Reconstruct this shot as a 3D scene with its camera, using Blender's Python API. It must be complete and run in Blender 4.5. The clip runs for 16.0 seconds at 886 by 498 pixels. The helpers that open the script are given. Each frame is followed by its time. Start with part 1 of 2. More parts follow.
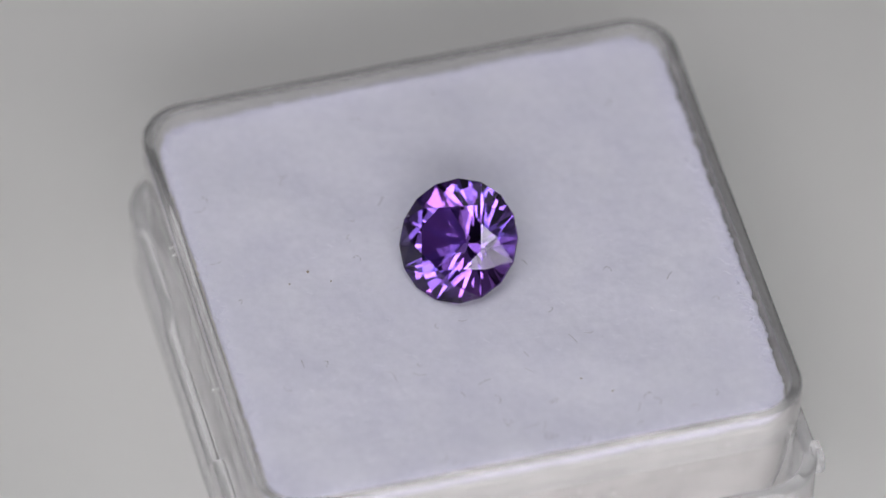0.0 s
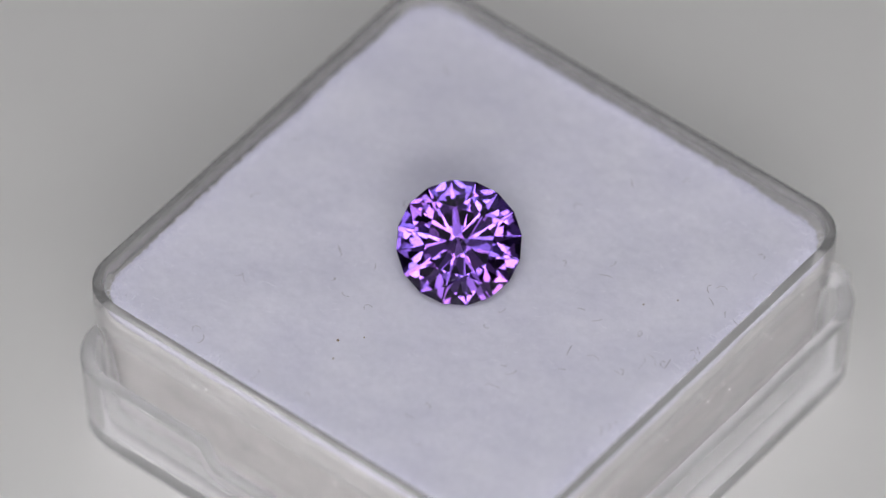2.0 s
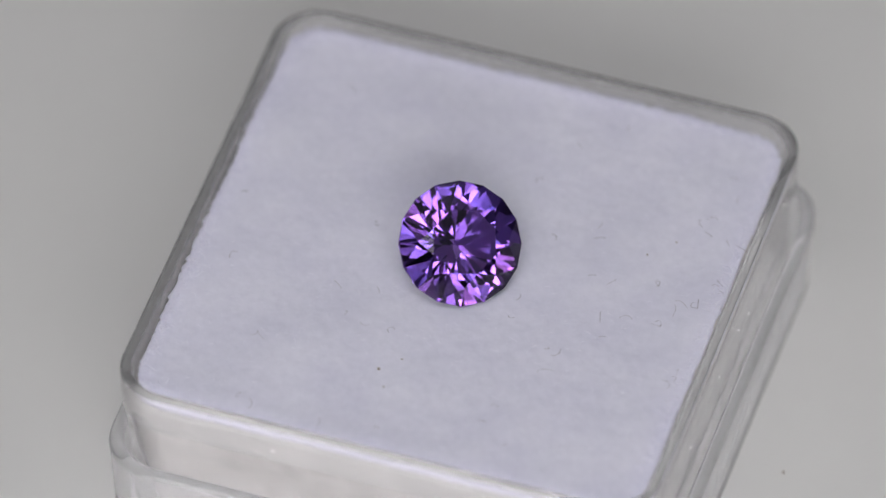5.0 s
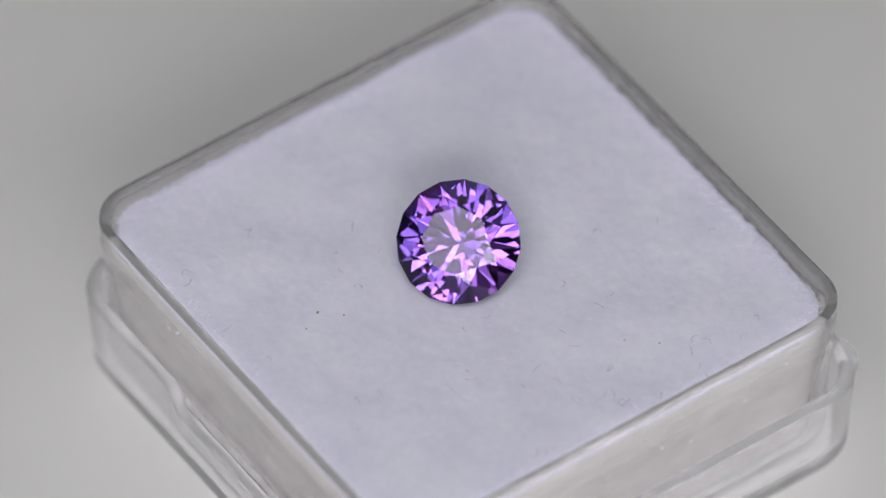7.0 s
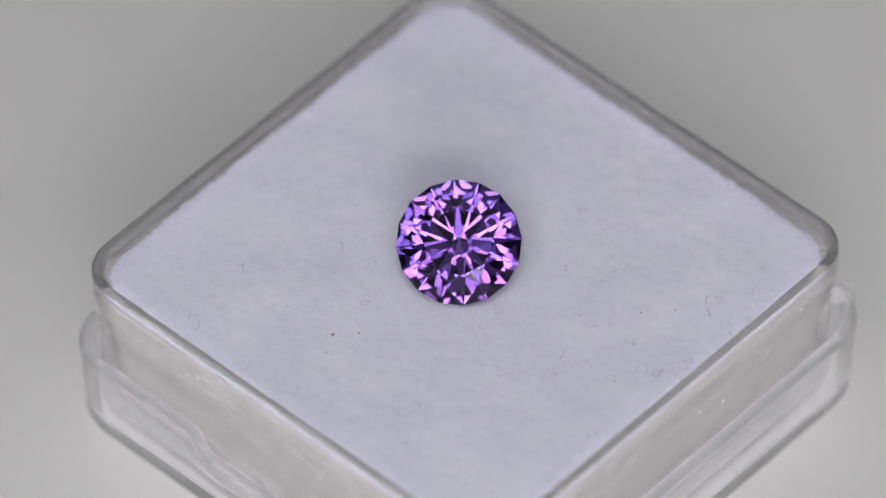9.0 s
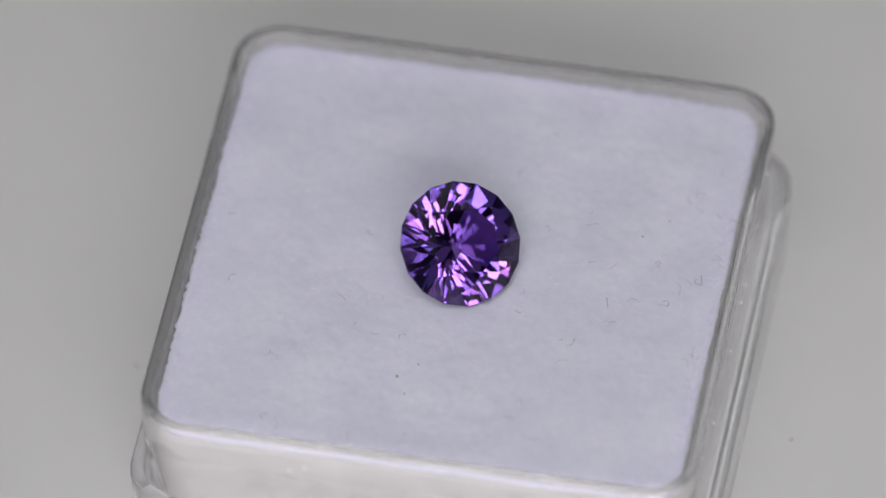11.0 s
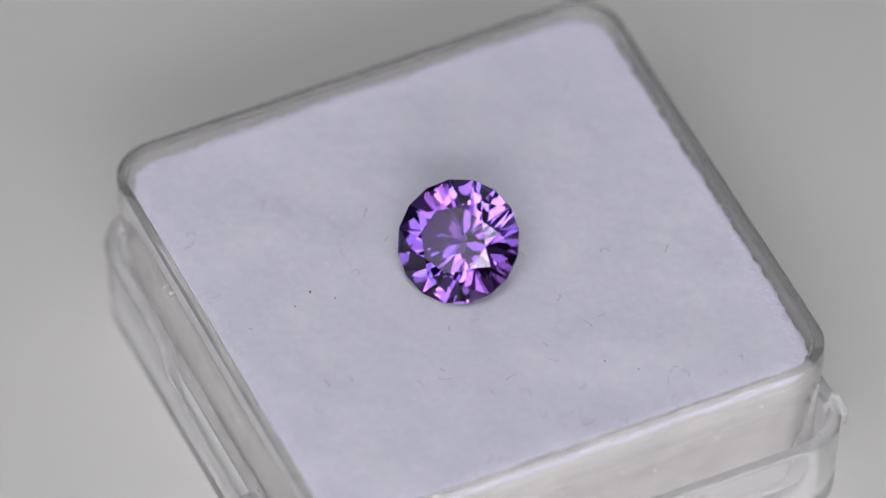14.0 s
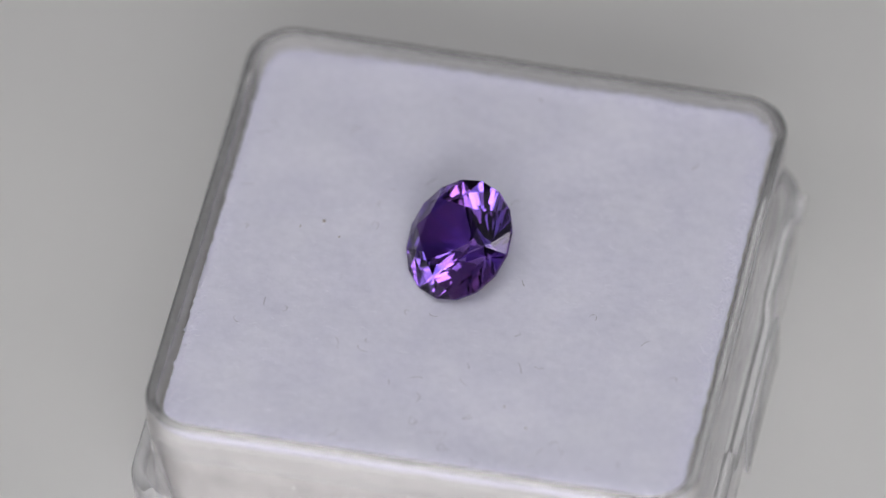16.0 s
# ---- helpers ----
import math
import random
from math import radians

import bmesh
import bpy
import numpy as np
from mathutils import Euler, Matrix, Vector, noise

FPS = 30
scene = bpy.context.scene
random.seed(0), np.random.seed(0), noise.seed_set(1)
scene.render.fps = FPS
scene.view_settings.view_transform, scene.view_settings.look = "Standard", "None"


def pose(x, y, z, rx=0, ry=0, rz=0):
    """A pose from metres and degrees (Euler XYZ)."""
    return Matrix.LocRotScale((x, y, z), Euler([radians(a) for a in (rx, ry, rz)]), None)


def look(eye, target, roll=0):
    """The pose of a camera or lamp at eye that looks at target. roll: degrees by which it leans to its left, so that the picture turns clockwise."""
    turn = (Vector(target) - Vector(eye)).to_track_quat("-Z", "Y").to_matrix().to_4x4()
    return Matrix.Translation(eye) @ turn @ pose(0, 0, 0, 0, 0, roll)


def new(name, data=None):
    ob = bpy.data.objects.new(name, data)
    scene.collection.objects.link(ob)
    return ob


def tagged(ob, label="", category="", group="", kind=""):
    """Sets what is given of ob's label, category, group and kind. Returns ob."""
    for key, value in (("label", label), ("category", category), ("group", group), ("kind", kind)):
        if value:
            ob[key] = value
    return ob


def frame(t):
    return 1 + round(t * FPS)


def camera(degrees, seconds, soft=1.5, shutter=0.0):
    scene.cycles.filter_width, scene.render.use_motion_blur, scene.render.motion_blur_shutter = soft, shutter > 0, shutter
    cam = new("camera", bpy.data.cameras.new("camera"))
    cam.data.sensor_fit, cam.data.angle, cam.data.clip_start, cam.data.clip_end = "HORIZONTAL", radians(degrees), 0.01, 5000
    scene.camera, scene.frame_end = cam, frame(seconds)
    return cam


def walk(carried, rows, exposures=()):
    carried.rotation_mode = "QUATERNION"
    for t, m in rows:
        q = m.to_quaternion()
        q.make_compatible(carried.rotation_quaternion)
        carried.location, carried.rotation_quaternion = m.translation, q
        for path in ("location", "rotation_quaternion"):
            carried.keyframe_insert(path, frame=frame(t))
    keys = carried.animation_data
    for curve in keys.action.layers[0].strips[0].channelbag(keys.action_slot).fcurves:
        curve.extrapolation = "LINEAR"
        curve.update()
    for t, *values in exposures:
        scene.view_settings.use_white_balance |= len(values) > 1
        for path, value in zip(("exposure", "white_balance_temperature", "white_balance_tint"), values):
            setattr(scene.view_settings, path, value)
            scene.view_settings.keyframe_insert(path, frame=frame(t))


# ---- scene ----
cam = camera(5.0, 16.0, soft=1.5)
EYE = (0.0, -0.360535, 0.399857)
AIM = (-0.0010256, 0.0009068, 0.0008208)
walk(cam, [(0, look(EYE, AIM, -0.115)), (16, look(EYE, AIM, -0.115))], exposures=[(0, 0.74), (16, 0.74)])
# macro lens: shallow focus on the stone
cam.data.dof.use_dof = True
cam.data.dof.focus_distance = 0.5365
cam.data.dof.aperture_fstop = 22.0

MM = 0.001
BASE = -0.0108          # underside of the lid that the box stands in

# ---------------------------------------------------------------- light
world = bpy.data.worlds.new("world")
scene.world = world
world.use_nodes = True
world.node_tree.nodes["Background"].inputs["Color"].default_value = (0.9, 0.95, 1.0, 1)
world.node_tree.nodes["Background"].inputs["Strength"].default_value = 0.02


def area_lamp(name, eye, target, w, h, watts, colour, hot=1.6, rim=0.15):
    data = bpy.data.lights.new(name, "AREA")
    data.shape, data.size, data.size_y = "RECTANGLE", w, h
    data.energy, data.color = watts, colour
    # the diffuser is brightest in its middle and fades towards its edges
    data.use_nodes = True
    nodes, links = data.node_tree.nodes, data.node_tree.links
    place = nodes.new("ShaderNodeNewGeometry")
    centred = nodes.new("ShaderNodeVectorMath")
    centred.operation = "SUBTRACT"
    centred.inputs[1].default_value = (0.5, 0.5, 0.0)
    away = nodes.new("ShaderNodeVectorMath")
    away.operation = "LENGTH"
    fade = nodes.new("ShaderNodeMapRange")
    fade.interpolation_type = "SMOOTHSTEP"
    for key, value in (("From Min", 0.12), ("From Max", 0.62), ("To Min", hot), ("To Max", rim)):
        fade.inputs[key].default_value = value
    links.new(place.outputs["Parametric"], centred.inputs[0])
    links.new(centred.outputs["Vector"], away.inputs[0])
    links.new(away.outputs["Value"], fade.inputs["Value"])
    links.new(fade.outputs["Result"], nodes["Emission"].inputs["Strength"])
    ob = new(name, data)
    ob.matrix_world = look(eye, target)
    return ob


def around(azimuth, elevation, distance):
    """A place round the stone; azimuth from the camera's side, to its right."""
    a, e = radians(azimuth), radians(elevation)
    return (distance * math.cos(e) * math.sin(a), -distance * math.cos(e) * math.cos(a), distance * math.sin(e))


# softboxes left of the lens and above it, a light bar and a low softbox under it; two added fills behind and overhead
area_lamp("softbox_left", around(-33, 50, 0.42), (0, 0, 0), 0.175, 0.11, 0.105, (1.0, 0.985, 0.975), 1.4, 0.35)
area_lamp("softbox_above", around(-2, 66, 0.7), (0, 0, 0), 0.36, 0.19, 0.80, (0.985, 0.985, 1.0), 1.4, 0.35)
area_lamp("light_bar", around(5, 35.5, 0.42), (0, 0, 0), 0.33, 0.078, 0.36, (1.0, 0.985, 0.98), 1.4, 0.35)
area_lamp("softbox_below", around(0, 18.5, 0.42), (0, 0, 0), 0.27, 0.055, 0.18, (1.0, 0.985, 0.98), 1.4, 0.35)
# weak fills for ambient light, added with no known source there
area_lamp("far_fill", around(180, 50, 1.4), (0, 0, 0), 1.4, 0.7, 0.4, (0.985, 0.985, 1.0))
area_lamp("overhead_fill", (0.0, 0.0, 1.65), (0, 0, 0), 2.6, 2.6, 2.4, (0.985, 0.985, 1.0), 1.0, 1.0)


# ---------------------------------------------------------------- materials
class Nodes:
    """Short hand for one node material."""

    def __init__(self, name):
        self.mat = bpy.data.materials.new(name)
        self.mat.use_nodes = True
        self.tree = self.mat.node_tree
        self.bsdf = self.tree.nodes["Principled BSDF"]
        self.out = self.tree.nodes["Material Output"]
        self.coord = self.add("ShaderNodeTexCoord")

    def add(self, kind, **values):
        n = self.tree.nodes.new(kind)
        for k, v in values.items():
            n.inputs[k].default_value = v
        return n

    def link(self, a, b):
        self.tree.links.new(a, b)

    def noise(self, scale, detail=4.0, rough=0.55):
        n = self.add("ShaderNodeTexNoise", Scale=scale, Detail=detail, Roughness=rough)
        self.link(self.coord.outputs["Object"], n.inputs["Vector"])
        return n.outputs["Fac"]

    def ramp(self, fac, stops):
        n = self.add("ShaderNodeValToRGB")
        el = n.color_ramp.elements
        while len(el) < len(stops):
            el.new(0.5)
        for e, (p, c) in zip(el, stops):
            e.position, e.color = p, (*c, 1)
        self.link(fac, n.inputs["Fac"])
        return n.outputs["Color"]

    def mix(self, fac, a, b, how="MIX"):
        n = self.tree.nodes.new("ShaderNodeMix")
        n.data_type, n.blend_type = "RGBA", how
        for value, slot in ((fac, 0), (a, 6), (b, 7)):
            if isinstance(value, (int, float)):
                n.inputs[slot].default_value = value
            elif isinstance(value, tuple):
                n.inputs[slot].default_value = (*value, 1)
            else:
                self.link(value, n.inputs[slot])
        return n.outputs[2]

    def bump(self, height, strength, distance, target=None):
        n = self.add("ShaderNodeBump", Strength=strength, Distance=distance)
        self.link(height, n.inputs["Height"])
        self.link(n.outputs["Normal"], (target or self.bsdf).inputs["Normal"])
        return n.outputs["Normal"]


def mat_foam():
    m = Nodes("white_fibre_foam")
    big = m.ramp(m.noise(260, 5), [(0.25, (0.735, 0.725, 0.87)), (0.75, (0.84, 0.83, 0.95))])
    fine = m.ramp(m.noise(2400, 3), [(0.3, (0.95, 0.95, 0.955)), (0.7, (1, 1, 1))])
    m.link(m.mix(1.0, big, fine, "MULTIPLY"), m.bsdf.inputs["Base Color"])
    m.bsdf.inputs["Roughness"].default_value = 0.95
    m.bsdf.inputs["Specular IOR Level"].default_value = 0.15
    m.bsdf.inputs["Sheen Weight"].default_value = 0.15
    m.bump(m.noise(900, 6, 0.65), 0.24, 0.0002)
    return m.mat


def mat_plastic(name, tint, ior, haze_part):
    m = Nodes(name)
    m.tree.nodes.remove(m.bsdf)
    g = m.add("ShaderNodeBsdfGlass", Roughness=0.03, IOR=ior)
    g.inputs["Color"].default_value = (*tint, 1)
    # diffuse milkiness; it also lightens edges that would refract to near black
    cloud = m.add("ShaderNodeBsdfDiffuse")
    cloud.inputs["Color"].default_value = (0.80, 0.795, 0.81, 1)
    both = m.add("ShaderNodeMixShader", Fac=haze_part)
    m.link(g.outputs[0], both.inputs[1])
    m.link(cloud.outputs[0], both.inputs[2])
    m.link(both.outputs[0], m.out.inputs["Surface"])
    # faint waviness of the moulding and hair scratches
    m.bump(m.noise(120, 3), 0.12, 0.0006, g)
    haze = m.ramp(m.noise(900, 4), [(0.45, (0.02, 0.02, 0.02)), (0.75, (0.10, 0.10, 0.10))])
    m.link(haze, g.inputs["Roughness"])
    return m.mat


def mat_gem():
    m = Nodes("faceted_amethyst")
    m.tree.nodes.remove(m.bsdf)
    refr = m.add("ShaderNodeBsdfRefraction", Roughness=0.0, IOR=1.70)
    # the stone is pinker along one direction and bluer along another, facet by facet
    island = m.add("ShaderNodeNewGeometry").outputs["Random Per Island"]
    m.link(m.ramp(island, [(0.15, (0.565, 0.375, 0.66)), (0.5, (0.48, 0.36, 0.68)), (0.9, (0.42, 0.355, 0.70))]), refr.inputs["Color"])
    gloss = m.add("ShaderNodeBsdfGlossy", Roughness=0.0)
    m.link(m.ramp(island, [(0.1, (0.78, 0.755, 0.95)), (0.9, (0.86, 0.755, 0.93))]), gloss.inputs["Color"])
    fres = m.add("ShaderNodeFresnel", IOR=1.70)
    mix = m.add("ShaderNodeMixShader")
    m.link(fres.outputs[0], mix.inputs[0])
    m.link(refr.outputs[0], mix.inputs[1])
    m.link(gloss.outputs[0], mix.inputs[2])
    m.link(mix.outputs[0], m.out.inputs["Surface"])
    return m.mat


def mat_plain(name, dark, light, scale, rough=0.6, fine=0.0, bump=0.0):
    m = Nodes(name)
    c = m.ramp(m.noise(scale, 5), [(0.3, dark), (0.7, light)])
    m.link(c, m.bsdf.inputs["Base Color"])
    m.bsdf.inputs["Roughness"].default_value = rough
    if bump:
        m.bump(m.noise(fine, 3), 0.3, bump)
    return m.mat


FOAM = mat_foam()
CORE = mat_plain("beige_foam_core", (0.52, 0.504, 0.503), (0.63, 0.612, 0.61), 700, 0.95, 1800, 0.0001)
# box rim and wall are one plastic: rim made lighter, wall strip darker
CLEAR = mat_plastic("clear_polystyrene", (0.993, 0.991, 0.995), 1.18, 0.24)
CLEAR_WALL = mat_plastic("clear_wall_polystyrene", (0.985, 0.982, 0.984), 1.42, 0.03)
CLEAR_LID = mat_plastic("clear_lid_polystyrene", (0.992, 0.990, 0.996), 1.22, 0.24)
AMETHYST = mat_gem()
LINT = mat_plain("grey_lint", (0.16, 0.13, 0.17), (0.28, 0.24, 0.29), 4000, 0.9)
LINT_PALE = mat_plain("pale_lint", (0.28, 0.25, 0.30), (0.42, 0.38, 0.44), 4000, 0.9)
GRIT = mat_plain("brown_grit", (0.16, 0.11, 0.08), (0.30, 0.22, 0.16), 6000, 0.8)
SPARK = mat_plain("white_dust", (0.85, 0.85, 0.85), (0.95, 0.95, 0.95), 6000, 0.5)
TURNTABLE = mat_plain("matt_white_turntable", (0.715, 0.705, 0.70), (0.755, 0.745, 0.74), 40, 0.55, 900, 0.00004)
FLUFF = mat_plain("white_fluff", (0.80, 0.79, 0.92), (0.86, 0.85, 0.95), 3000, 0.95)
DESK = mat_plain("pale_desk_top", (0.48, 0.47, 0.45), (0.58, 0.57, 0.55), 12, 0.5, 300, 0.0001)
WALL = mat_plain("grey_wall_paint", (0.16, 0.16, 0.158), (0.21, 0.21, 0.207), 3, 0.9, 200, 0.0003)


# ---------------------------------------------------------------- mesh helpers
def finish(name, bm, material, parent=None, label="", smooth=False):
    bmesh.ops.recalc_face_normals(bm, faces=bm.faces)
    for f in bm.faces:
        f.smooth = smooth
    me = bpy.data.meshes.new(name)
    bm.to_mesh(me)
    bm.free()
    me.materials.append(material)
    ob = new(name, me)
    if parent:
        ob.parent = parent
    if label:
        ob["label"] = label
    return ob


def part(name, bm, material, parent, label="", smooth=False):
    return finish(name, bm, material, parent, label, smooth)


def outline(half, r, cuts=(), arc=10):
    """Rounded square, counter-clockwise, in millimetres: points with their outward way. cuts: extra y on the x sides."""
    pts = []
    a = half - r
    n = 18
    run = sorted({round(-a + 2 * a * i / n, 4) for i in range(n + 1)} | {c for c in cuts if abs(c) < a})
    for k in range(4):
        q = radians(90 * k)
        for s in run:
            pts.append((half * math.cos(q) - s * math.sin(q), half * math.sin(q) + s * math.cos(q)))
        for i in range(1, arc):
            w = q + radians(90) * i / arc
            cx, cy = a * (math.cos(q) - math.sin(q)), a * (math.sin(q) + math.cos(q))
            pts.append((cx + r * math.cos(w), cy + r * math.sin(w)))
    return pts


def vessel(name, rings, centre, material, wall_material, split, cuts=(), lift=None):
    """Thin-walled open box from rings (half, corner radius, z, tag); the outer bottom is the first ring, the inner bottom the last.
    split: the rings at which base, wall and rim begin and end, from outside to inside."""
    top = new(name)
    shape = []
    for half, r, z, tag in rings:
        shape.append([((x + centre[0]) * MM, (y + centre[1]) * MM, (z + (lift(x, y) if lift and tag else 0.0)) * MM) for x, y in outline(half, r, cuts)])
    a, b, c, d = split
    last = len(rings) - 1
    for piece, runs in (("base", ((0, a), (d, last))), ("side_wall", ((a, b), (c, d))), ("rim", ((b, c),))):
        bm = bmesh.new()
        for lo, hi in runs:
            loops = [[bm.verts.new(p) for p in shape[k]] for k in range(lo, hi + 1)]
            for p, q in zip(loops, loops[1:]):
                for i in range(len(p)):
                    j = (i + 1) % len(p)
                    bm.faces.new((p[i], p[j], q[j], q[i]))
            if lo == 0:
                bm.faces.new(loops[0][::-1])
            if hi == last:
                bm.faces.new(loops[-1])
        me = bpy.data.meshes.new(piece)
        for f in bm.faces:
            f.smooth = True
        bm.to_mesh(me)
        bm.free()
        me.materials.append(wall_material if piece == "side_wall" else material)
        ob = new(piece, me)
        ob.parent = top
        ob.visible_shadow = False
    return top


# ---------------------------------------------------------------- setting
def box_mesh(sx, sy, sz, at):
    bm = bmesh.new()
    bmesh.ops.create_cube(bm, size=1.0, matrix=Matrix.Translation(at) @ Matrix.Diagonal((sx, sy, sz, 1)))
    return bm


TABLE_TOP = BASE - 0.012
tagged(finish("desk_top", box_mesh(2.0, 2.0, 0.03, (0, 0, TABLE_TOP - 0.015)), DESK), "pale matt desk top under the turntable", "desk", kind="structure")
# unseen room added round the set; its dim grey keeps the stone's dark facets dark
for name, sx, sy, at in (("wall_north", 3.2, 0.1, (0, 1.55, 0.5)), ("wall_south", 3.2, 0.1, (0, -1.55, 0.5)),
                         ("wall_east", 0.1, 3.0, (1.55, 0, 0.5)), ("wall_west", 0.1, 3.0, (-1.55, 0, 0.5))):
    tagged(finish(name, box_mesh(sx, sy, 2.4, at), WALL), "plain grey wall added round the set, out of view", "wall", kind="structure")
tagged(finish("floor", box_mesh(3.2, 3.2, 0.1, (0, 0, -0.75)), DESK), "plain pale floor of the room", "floor", kind="structure")
tagged(finish("ceiling", box_mesh(3.2, 3.2, 0.1, (0, 0, 1.75)), WALL), "plain grey ceiling added over the set, out of view", "ceiling", kind="structure")


# ---------------------------------------------------------------- turntable
def make_turntable():
    bm = bmesh.new()
    profile = [(0.0, BASE - 0.010), (0.088, BASE - 0.010), (0.0895, BASE - 0.0085), (0.090, BASE - 0.006), (0.090, BASE - 0.002),
               (0.0895, BASE - 0.0006), (0.0885, BASE - 0.0001), (0.0, BASE - 0.0001)]
    n = 96
    rows = []
    for r, z in profile:
        rows.append([bm.verts.new((r * math.cos(2 * math.pi * i / n), r * math.sin(2 * math.pi * i / n), z)) for i in range(n)] if r else [bm.verts.new((0, 0, z))])
    for a, b in zip(rows, rows[1:]):
        for i in range(n):
            j = (i + 1) % n
            if len(a) == 1:
                bm.faces.new((a[0], b[j], b[i]))
            elif len(b) == 1:
                bm.faces.new((a[i], a[j], b[0]))
            else:
                bm.faces.new((a[i], a[j], b[j], b[i]))
    top = new("turntable")
    tagged(top, "round matt white motorised display turntable", "turntable")
    part("platter", bm, TURNTABLE, top)
    bm = bmesh.new()
    bmesh.ops.create_cone(bm, cap_ends=True, segments=48, radius1=0.07, radius2=0.07, depth=0.002, matrix=Matrix.Translation((0, 0, BASE - 0.011)))
    part("foot_ring", bm, TURNTABLE, top)
    return top


turntable = make_turntable()

# ---------------------------------------------------------------- the box, its lid underneath and the foam
BOX_AT = (0.38, 0.12)
LID_AT = (0.42, -0.05)


def make_box():
    rim, low = 0.95, -9.6
    rings = [(13.4, 2.0, low, 0), (13.9, 2.2, low + 0.15, 0), (14.25, 2.4, low + 0.6, 0), (14.45, 2.5, low + 1.6, 0), (14.58, 2.55, -2.5, 0), (14.66, 2.55, -2.3, 0), (14.70, 2.6, -0.9, 0), (14.78, 2.6, -0.7, 0),
             (14.80, 2.6, rim - 0.35, 0), (14.78, 2.6, rim - 0.12, 0), (14.70, 2.55, rim - 0.02, 0), (14.54, 2.45, rim, 0), (14.34, 2.3, rim - 0.03, 0), (14.24, 2.2, rim - 0.14, 0),
             (14.20, 2.1, rim - 0.4, 0), (14.05, 2.0, -2.0, 0), (13.66, 1.8, low + 1.4, 0), (13.45, 1.6, low + 0.75, 0), (12.8, 1.4, low + 0.6, 0)]
    ob = vessel("gem_box", rings, BOX_AT, CLEAR, CLEAR_WALL, (3, 9, 15, 17))
    return tagged(ob, "square clear plastic gem box with rounded corners, set into its lid", "gem box")


def notch(x, y):
    """The rim of the lid dips along the middle of two opposite sides."""
    if abs(x) < 14:
        return 0.0
    k = (5.75 - abs(y)) / 0.95
    return -1.35 * min(1.0, max(0.0, k))


def make_lid():
    rim, low = -4.4, BASE / MM
    rings = [(13.9, 2.2, low, 0), (14.6, 2.5, low + 0.12, 0), (15.05, 2.7, low + 0.45, 0), (15.36, 2.9, low + 1.15, 0), (15.50, 3.0, rim - 1.8, 0),
             (15.58, 3.0, rim - 0.3, 1), (15.54, 3.0, rim - 0.1, 1), (15.42, 2.9, rim, 1), (15.05, 2.7, rim, 1), (14.90, 2.6, rim - 0.12, 1),
             (14.86, 2.6, rim - 0.4, 1), (14.82, 2.6, rim - 1.9, 0), (14.74, 2.5, low + 1.75, 0), (14.55, 2.4, low + 1.45, 0), (14.1, 2.2, low + 1.4, 0)]
    ob = vessel("box_lid", rings, LID_AT, CLEAR_LID, CLEAR_LID, (3, 5, 10, 12), cuts=(-5.75, -4.8, 4.8, 5.75), lift=notch)
    return tagged(ob, "clear plastic lid lying under the box as a tray", "box lid")


def pad_fullness(x, y):
    """0 to 1: the pad is pressed up against the wall round one corner of the box."""
    f = min(1.0, max(0.0, (x + y + 4.0) / 16.0))
    return f * f * (3 - 2 * f)


def foam_height(x, y):
    """Top of the pad in millimetres: slight swells, sunk and ragged edges."""
    d = 13.95 - max(abs(x - BOX_AT[0]), abs(y - BOX_AT[1]))
    z = 0.14 * noise.noise((x * 0.22, y * 0.22, 3.1)) + 0.03 * noise.noise((x * 1.1, y * 1.1, 7.7)) + 0.012 * noise.noise((x * 4.0, y * 4.0, 1.3))
    full = pad_fullness(x, y)
    return z - 0.30 * (1 - full) * math.exp(-max(d, 0) / 0.3) + 0.20 * full * math.exp(-max(d, 0) / 1.6) + 0.12


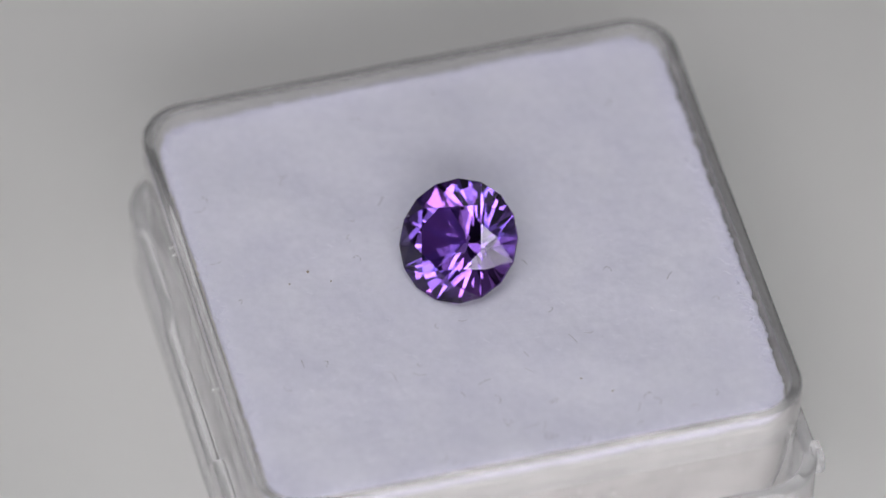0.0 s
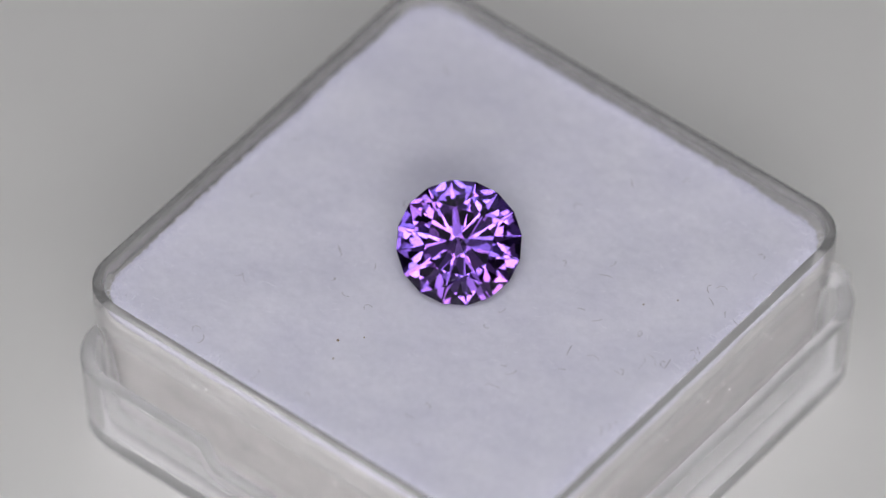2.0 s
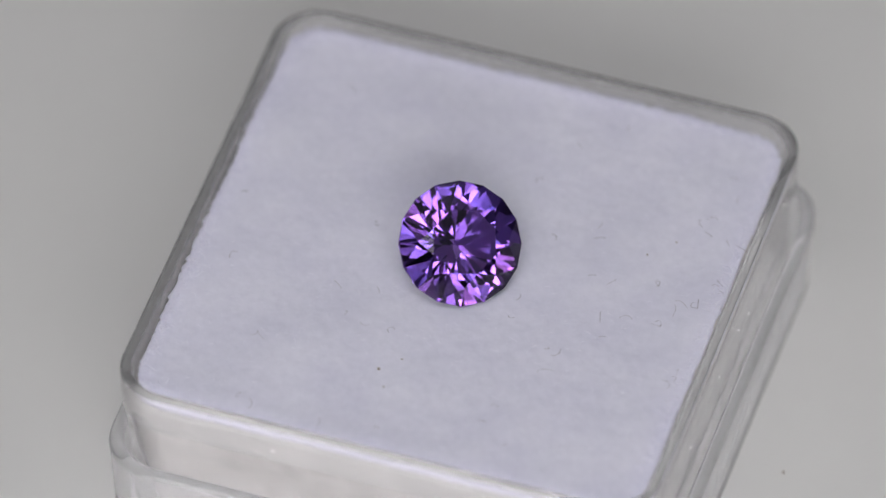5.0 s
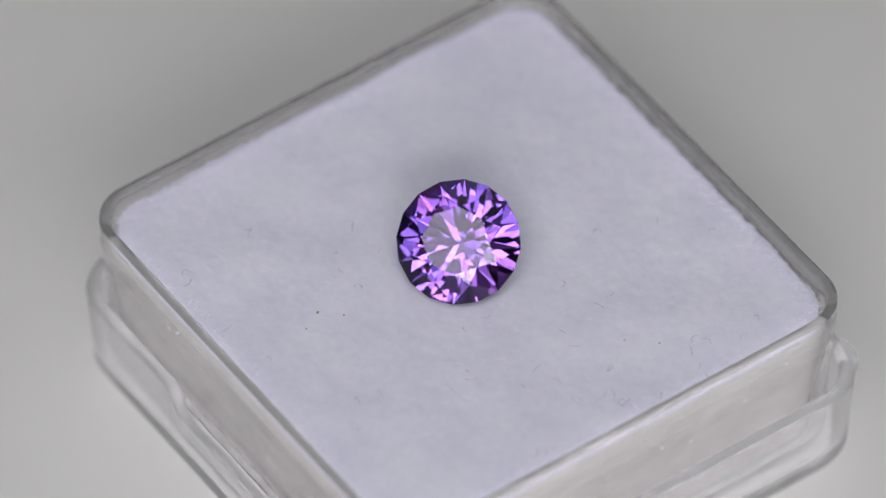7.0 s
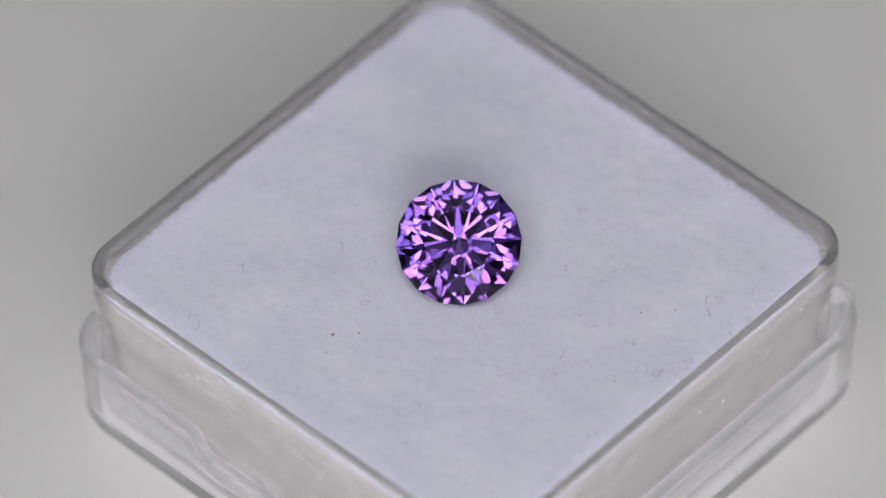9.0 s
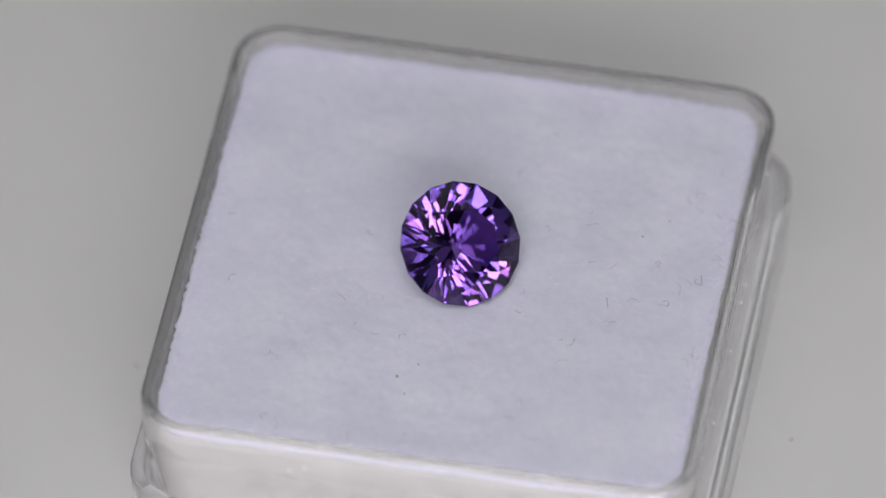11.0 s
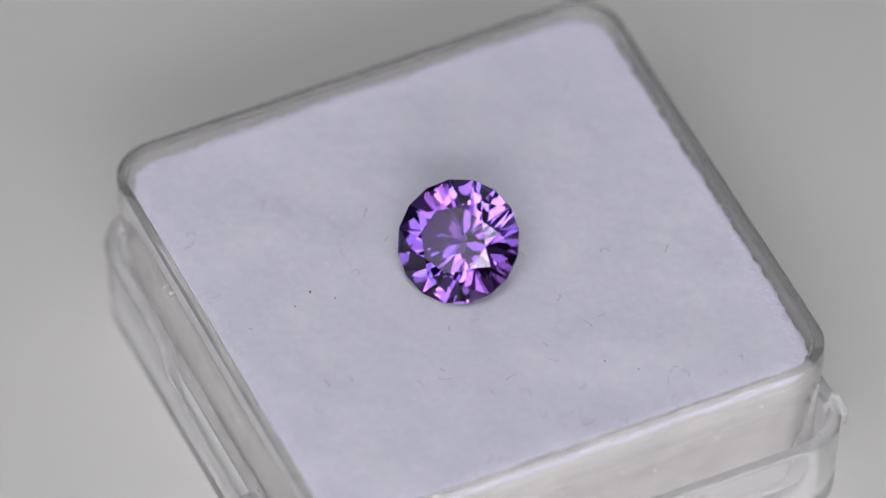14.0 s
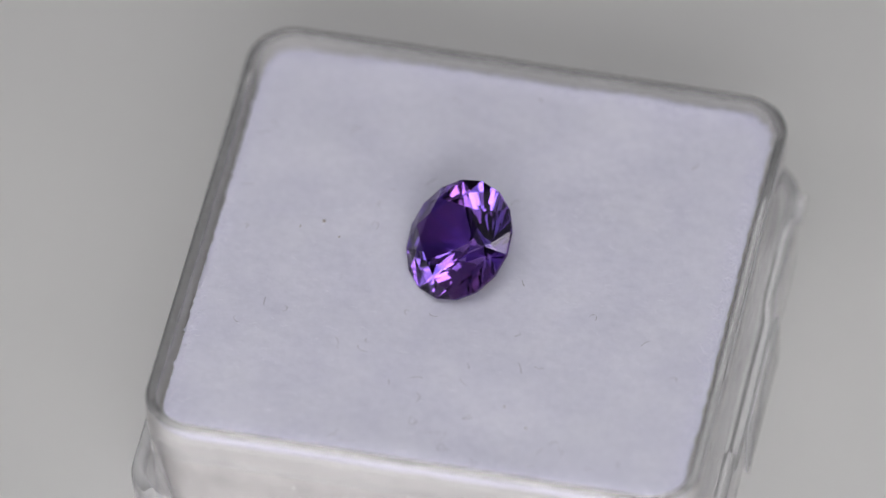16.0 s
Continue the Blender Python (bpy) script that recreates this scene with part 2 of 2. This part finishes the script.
def make_foam():
    top = new("foam_pad")
    tagged(top, "white fibrous foam pad with lint, filling the clear box", "foam pad")
    bm = bmesh.new()
    n = 150
    half, r = 13.96, 2.0
    grid, plain = [], {}
    for i in range(n + 1):
        row = []
        for j in range(n + 1):
            x, y = -half + 2 * half * i / n, -half + 2 * half * j / n
            # pull the corners in to their radius
            ax, ay = abs(x) - (half - r), abs(y) - (half - r)
            if ax > 0 and ay > 0:
                m = max(ax, ay)
                k = m / math.hypot(ax, ay)
                x, y = math.copysign(half - r + ax * k, x), math.copysign(half - r + ay * k, y)
            edge = max(abs(x), abs(y)) > half - 0.01 or (ax > 0 and ay > 0 and max(ax, ay) > r - 0.01)
            before = (x, y)
            if edge:
                w = -0.06 + 0.12 * pad_fullness(x, y) + 0.12 * noise.noise((x * 1.7, y * 1.7, 5.0)) + 0.15 * noise.noise((x * 5, y * 5, 9.0))
                x, y = x * (1 + w / half), y * (1 + w / half)
            x, y = x + BOX_AT[0], y + BOX_AT[1]
            row.append(bm.verts.new((x * MM, y * MM, foam_height(x, y) * MM)))
            plain[row[-1]] = before
        grid.append(row)
    for i in range(n):
        for j in range(n):
            bm.faces.new((grid[i][j], grid[i + 1][j], grid[i + 1][j + 1], grid[i][j + 1]))
    rim = [grid[i][0] for i in range(n)] + [grid[n][j] for j in range(n)] + [grid[i][n] for i in range(n, 0, -1)] + [grid[0][j] for j in range(n, 0, -1)]
    last = rim
    core, lower = bmesh.new(), None
    for z, s in ((-0.3, 1.0), (-0.8, 1.0), (-1.6, 0.998), (-2.4, 0.994), (-3.2, 0.99), (-4.2, 0.985), (-5.2, 0.982), (-6.2, 0.979), (-7.2, 0.976), (-8.2, 0.970), (-8.9, 0.955)):
        at = []
        for v in rim:
            x, y = plain[v]
            w = s + 0.006 * noise.noise((x * 0.8, y * 0.8, z * 0.8)) - 0.004
            at.append(((x * w + BOX_AT[0]) * MM, (y * w + BOX_AT[1]) * MM, z * MM))
        if z > -0.5:
            # the fluffy top layer ends a little below the edge
            ring = [bm.verts.new(p) for p in at]
            for i in range(len(rim)):
                j = (i + 1) % len(rim)
                bm.faces.new((last[j], last[i], ring[i], ring[j]))
            bm.faces.new(ring)
        below = [core.verts.new((p[0], p[1], p[2] - (1e-6 if z > -0.5 else 0))) for p in at]
        if lower:
            for i in range(len(rim)):
                j = (i + 1) % len(rim)
                core.faces.new((lower[j], lower[i], below[i], below[j]))
        else:
            core.faces.new(below)
        lower = below
    core.faces.new(lower)
    part("foam_core", core, CORE, top, "beige-grey foam core under the white top layer", smooth=True)
    part("pad", bm, FOAM, top, smooth=True)
    return top


gem_box = make_box()
box_lid = make_lid()
foam = make_foam()


# ---------------------------------------------------------------- the stone
def make_gem():
    """Round brilliant, 6.6 mm, lying tilted on its pavilion: eight kites, eight stars, sixteen halves, eight pavilion mains."""
    R, girdle = 3.346, 0.09
    table, crown = 0.545, radians(35.0)
    pav = radians(40.52)
    g = [(R * math.cos(radians(22.5 * i)), R * math.sin(radians(22.5 * i))) for i in range(16)]
    apothem = R
    z_table = girdle + (R - R * table) * math.tan(crown) * 0.92
    tabs = [(R * table * math.cos(radians(45 * i)), R * table * math.sin(radians(45 * i)), z_table) for i in range(8)]
    mids = []
    for i in range(8):
        # kite shoulders between two neighbouring mains
        a = radians(45 * i + 22.5)
        slope = (z_table - girdle) / (R - R * table)
        rr = R * 0.73
        height = girdle + (R - rr * math.cos(radians(22.5))) * slope
        mids.append((rr * math.cos(a), rr * math.sin(a), height))
    depth = -girdle - R * math.tan(pav)
    lows = []
    for i in range(8):
        # lower halves run most of the way down between the mains
        a = radians(45 * i + 22.5)
        rr = R * 0.20
        lows.append((rr * math.cos(a), rr * math.sin(a), -girdle - (R - rr * math.cos(radians(22.5))) * math.tan(pav)))
    stone = new("gemstone")
    tagged(stone, "round brilliant-cut purple amethyst lying tilted on white foam", "gemstone")

    def poly(name, faces, label=""):
        bm = bmesh.new()
        for f in faces:
            bm.faces.new([bm.verts.new([c * MM for c in p]) for p in f])
        me = bpy.data.meshes.new(name)
        bm.to_mesh(me)
        bm.free()
        me.materials.append(AMETHYST)
        ob = new(name, me)
        ob.parent = stone
        if label:
            ob["label"] = label
        return ob

    up = [(x, y, girdle) for x, y in g]
    dn = [(x, y, -girdle) for x, y in g]
    poly("table_facet", [tabs])
    faces = []
    for i in range(8):
        k = (i + 1) % 8
        faces.append((tabs[i], mids[i - 1], up[2 * i], mids[i]))
        faces.append((tabs[i], mids[i], tabs[k]))
        faces.append((up[2 * i], up[2 * i + 1], mids[i]))
        faces.append((up[2 * i + 1], up[(2 * i + 2) % 16], mids[i]))
    poly("crown", faces)
    poly("girdle", [(up[i], dn[i], dn[(i + 1) % 16], up[(i + 1) % 16]) for i in range(16)])
    faces = []
    tip = (0.0, 0.0, depth)
    for i in range(8):
        k = (i + 1) % 8
        faces.append((tip, lows[i], dn[2 * i], lows[i - 1]))
        faces.append((lows[i], dn[2 * i + 1], dn[2 * i]))
        faces.append((lows[i], dn[(2 * i + 2) % 16], dn[2 * i + 1]))
    poly("pavilion", faces)
    return stone


gem = make_gem()
GEM_SPIN = 5.78
GEM_ELEV, GEM_AZIMUTH = 50.53, -139.52
axis = Vector((math.cos(radians(GEM_ELEV)) * math.cos(radians(GEM_AZIMUTH)), math.cos(radians(GEM_ELEV)) * math.sin(radians(GEM_AZIMUTH)), math.sin(radians(GEM_ELEV))))
side = Vector((0, 0, 1)).cross(axis).normalized()
upward = axis.cross(side)
turn = Matrix((side, upward, axis)).transposed().to_4x4()
GEM_HOME = Matrix.Translation((-0.000182, 0.000077, 0.002417)) @ turn @ pose(0, 0, 0, 0, 0, GEM_SPIN)


# ---------------------------------------------------------------- hinge lugs and tab of the lid
def block(sx, sy, sz, at, bevel):
    bm = bmesh.new()
    bmesh.ops.create_cube(bm, size=1.0, matrix=Matrix.Translation([c * MM for c in at]) @ Matrix.Diagonal((sx * MM, sy * MM, sz * MM, 1)))
    bmesh.ops.bevel(bm, geom=list(bm.edges), offset=bevel * MM, segments=3, profile=0.5, affect="EDGES")
    return bm


for y in (12.7, -13.0):
    part("hinge_lug", block(0.55, 1.5, 1.3, (16.0, y, -5.1), 0.25), CLEAR_LID, box_lid, smooth=True).visible_shadow = False
part("latch_tab", block(0.30, 8.6, 3.4, (16.10, 1.35, -7.6), 0.14), CLEAR_LID, box_lid, smooth=True).visible_shadow = False


# ---------------------------------------------------------------- lint, grit and dust
def strand(bm, points, radius, sides=4):
    """A thin bent hair through points, in millimetres."""
    rings = []
    for k, p in enumerate(points):
        a, b = Vector(points[max(k - 1, 0)]), Vector(points[min(k + 1, len(points) - 1)])
        way = (b - a).normalized()
        u = way.cross(Vector((0.3, 0.2, 1))).normalized()
        v = way.cross(u)
        r = radius * (0.5 if k in (0, len(points) - 1) else 1.0)
        rings.append([bm.verts.new((Vector(p) + r * (math.cos(2 * math.pi * i / sides) * u + math.sin(2 * math.pi * i / sides) * v)) * MM) for i in range(sides)])
    for a, b in zip(rings, rings[1:]):
        for i in range(sides):
            j = (i + 1) % sides
            bm.faces.new((a[i], a[j], b[j], b[i]))
    bm.faces.new(rings[0][::-1])
    bm.faces.new(rings[-1])


rng = random.Random(5)


def hair_mesh(material, length, curl, radius):
    bm = bmesh.new()
    x = y = z = 0.0
    a, pts = rng.uniform(-0.5, 0.5), []
    for k in range(9):
        pts.append((x, y, 0.02 + 0.05 * math.sin(math.pi * k / 8)))
        x, y = x + math.cos(a) * length / 8, y + math.sin(a) * length / 8
        a += curl * rng.uniform(0.2, 1.0) + rng.uniform(-0.35, 0.35)
    strand(bm, pts, radius)
    me = bpy.data.meshes.new("lint_fibre")
    bm.to_mesh(me)
    bm.free()
    me.materials.append(material)
    return me


HAIRS = [hair_mesh(LINT if k % 3 == 0 else LINT_PALE, rng.uniform(0.45, 1.0), rng.choice((-0.9, -0.5, 0.15, 0.5, 0.9)), rng.uniform(0.009, 0.013)) for k in range(14)]
LYING = [(-0.5, -7.9), (-0.6, -8.9), (1.1, -12.2), (1.3, -12.6), (3.1, -12.9), (2.7, -13.4), (2.1, -10.1), (-1.1, -3.3), (-2.2, -3.3), (-2.1, -8.7),
         (-0.5, -10.6), (7.4, -11.3), (6.4, -11.9), (6.5, -12.7), (6.3, -13.3), (-3.7, -6.7), (-5.3, -6.8), (-12.3, 8.3), (-7.4, 9.0), (-4.7, 5.0),
         (10.6, -12.0), (9.6, -12.5), (-4.0, -13.0), (1.6, 13.0), (-7.5, 8.9), (-3.1, 12.0), (-9.8, -4.0), (-2.9, 3.7), (-3.2, 5.7), (-4.1, -12.4),
         (0.3, -11.6), (-0.3, -10.8), (2.2, -10.3), (-3.8, -6.0), (3.6, -4.0), (5.1, -5.9), (12.6, -5.5),
         (1.8, -6.9), (1.4, -7.6), (6.9, -11.2), (3.6, -13.0), (-3.1, -13.0), (4.5, -6.6), (-12.1, 7.8), (-13.0, 3.8), (-5.4, 2.3), (-5.2, 3.5), (-12.0, 0.9), (-8.7, -4.8), (-11.1, -5.6)]
for k, (x, y) in enumerate(LYING + [(rng.uniform(-13, 13), rng.uniform(-13, 13)) for _ in range(6)]):
    if math.hypot(x + 0.5, y + 0.2) < 3.0:
        continue
    ob = new("lint_fibre", HAIRS[k % len(HAIRS)] if k < 50 else HAIRS[(3 * k + 1) % len(HAIRS)])
    ob.parent = foam
    ob.matrix_basis = Matrix.Translation((x * MM, y * MM, (foam_height(x, y) + 0.005) * MM)) @ pose(0, 0, 0, 0, 0, rng.uniform(0, 360))


def grain_mesh(name, material, size, seed):
    bm = bmesh.new()
    bmesh.ops.create_icosphere(bm, subdivisions=2, radius=size * MM)
    for v in bm.verts:
        v.co *= 1.0 + 0.45 * noise.noise(v.co * (1.3 / (size * MM)) + Vector((seed, 0, 0)))
        v.co.z *= 0.6
    me = bpy.data.meshes.new(name)
    bm.to_mesh(me)
    bm.free()
    me.materials.append(material)
    return me


GRAIN = grain_mesh("dirt_speck", GRIT, 0.075, 1.0)
SMALL_GRAIN = grain_mesh("dirt_speck", GRIT, 0.045, 2.0)
GLINT = grain_mesh("dust_speck", SPARK, 0.06, 3.0)
for mesh, x, y in ((GRAIN, -7.95, 2.02), (SMALL_GRAIN, -6.92, 1.07), (SMALL_GRAIN, 4.1, -9.0), (SMALL_GRAIN, -9.1, 1.4), (SMALL_GRAIN, 5.5, -10.2)):
    ob = new("dirt_speck", mesh)
    ob.parent = foam
    ob.location = (x * MM, y * MM, (foam_height(x, y) + 0.02) * MM)
# pale dust on the outside of the box
for x, y, z in ((-14.42, 6.53, -1.08), (-14.42, 5.71, -0.75), (2.5, -14.62, -2.2), (7.97, -14.62, -2.0), (10.56, -14.66, -0.7), (-0.98, -14.62, -2.2), (-10.4, -14.68, -0.2), (-6.0, -14.6, -2.4), (-14.38, -3.0, -2.0), (4.4, -14.6, -2.9)):
    ob = new("dust_speck", GLINT)
    ob.parent = gem_box
    ob.location = (x * MM, y * MM, z * MM)
    ob.rotation_euler = (rng.uniform(0, 3), rng.uniform(0, 3), rng.uniform(0, 3))
# grit on the turntable
for x, y in ((-0.35, 17.85), (0.9, -17.8), (17.4, -4.9)):
    ob = new("dirt_speck", GRAIN)
    ob.parent = turntable
    ob.scale = (0.95, 0.95, 0.6)
    ob.location = (x * MM, y * MM, BASE)


def make_fluff():
    """Fine white hairs that stand out along the edge of the pad and lie on its top."""
    bm = bmesh.new()
    for k in range(3000):
        edge = k < 2200
        if edge:
            s, side = rng.uniform(-13.6, 13.6), rng.randrange(4)
            d = 13.86 - abs(rng.gauss(0, 0.25))
            x, y = ((d, s), (-d, s), (s, d), (s, -d))[side]
            if abs(s) > 12.4:
                x, y = x * 0.975, y * 0.975
        else:
            x, y = rng.uniform(-13.2, 13.2), rng.uniform(-13.2, 13.2)
        x, y = x + BOX_AT[0], y + BOX_AT[1]
        if math.hypot(x + 0.3, y + 0.1) < 2.6:
            continue
        a = rng.uniform(0, 6.283)
        length, rise = rng.uniform(0.25, 0.6), rng.uniform(0.02, 0.24 if edge else 0.07)
        z = foam_height(x, y) - 0.03
        pts = []
        for i in range(4):
            f = i / 3
            px, py = x + math.cos(a) * length * f, y + math.sin(a) * length * f
            px = min(13.86 + BOX_AT[0], max(BOX_AT[0] - 13.86, px))
            py = min(13.86 + BOX_AT[1], max(BOX_AT[1] - 13.86, py))
            pts.append((px, py, z + rise * math.sin(2.2 * f) + 0.004 * i))
            a += rng.uniform(-0.5, 0.5)
        strand(bm, pts, rng.uniform(0.012, 0.024) if edge else rng.uniform(0.006, 0.012), 3)
    me = bpy.data.meshes.new("fluff")
    bm.to_mesh(me)
    bm.free()
    me.materials.append(FLUFF)
    ob = new("fluff", me)
    ob.parent = foam
    tagged(ob, "fine white loose fibres on the pad", kind="stuff")


make_fluff()


# ---------------------------------------------------------------- motion of the turntable
def heading(t):
    """Degrees of the turntable: steady turns with three quick reversals."""
    start, speed = 14.685, 18.2386
    turns = (4.0665, 7.66, 10.8703)
    angle, before, sign = start, 0.0, 1
    for end in (*turns, 99.0):
        if t <= end:
            angle += sign * speed * (t - before)
            break
        angle += sign * speed * (end - before)
        before, sign = end, -sign
    # rounding of the reversals
    for end, s in zip(turns, (-1, 1, -1)):
        d = abs(t - end)
        if d < 0.08:
            angle += s * speed * (0.08 - d) ** 2 / 0.32 * 2
    return angle


def turning_rows(home):
    times = sorted({round(0.5 * i, 3) for i in range(33)} | {round(c + d, 3) for c in (4.0667, 7.6667, 10.8667) for d in (-0.1, -0.0333, 0.0333, 0.1)})
    return [(t, pose(0, 0, 0, 0, 0, heading(t)) @ home) for t in times]


def motions():
    still = Matrix.Identity(4)
    for thing in (turntable, gem_box, box_lid, foam):
        walk(thing, turning_rows(still))
    walk(gem, turning_rows(GEM_HOME))


motions()
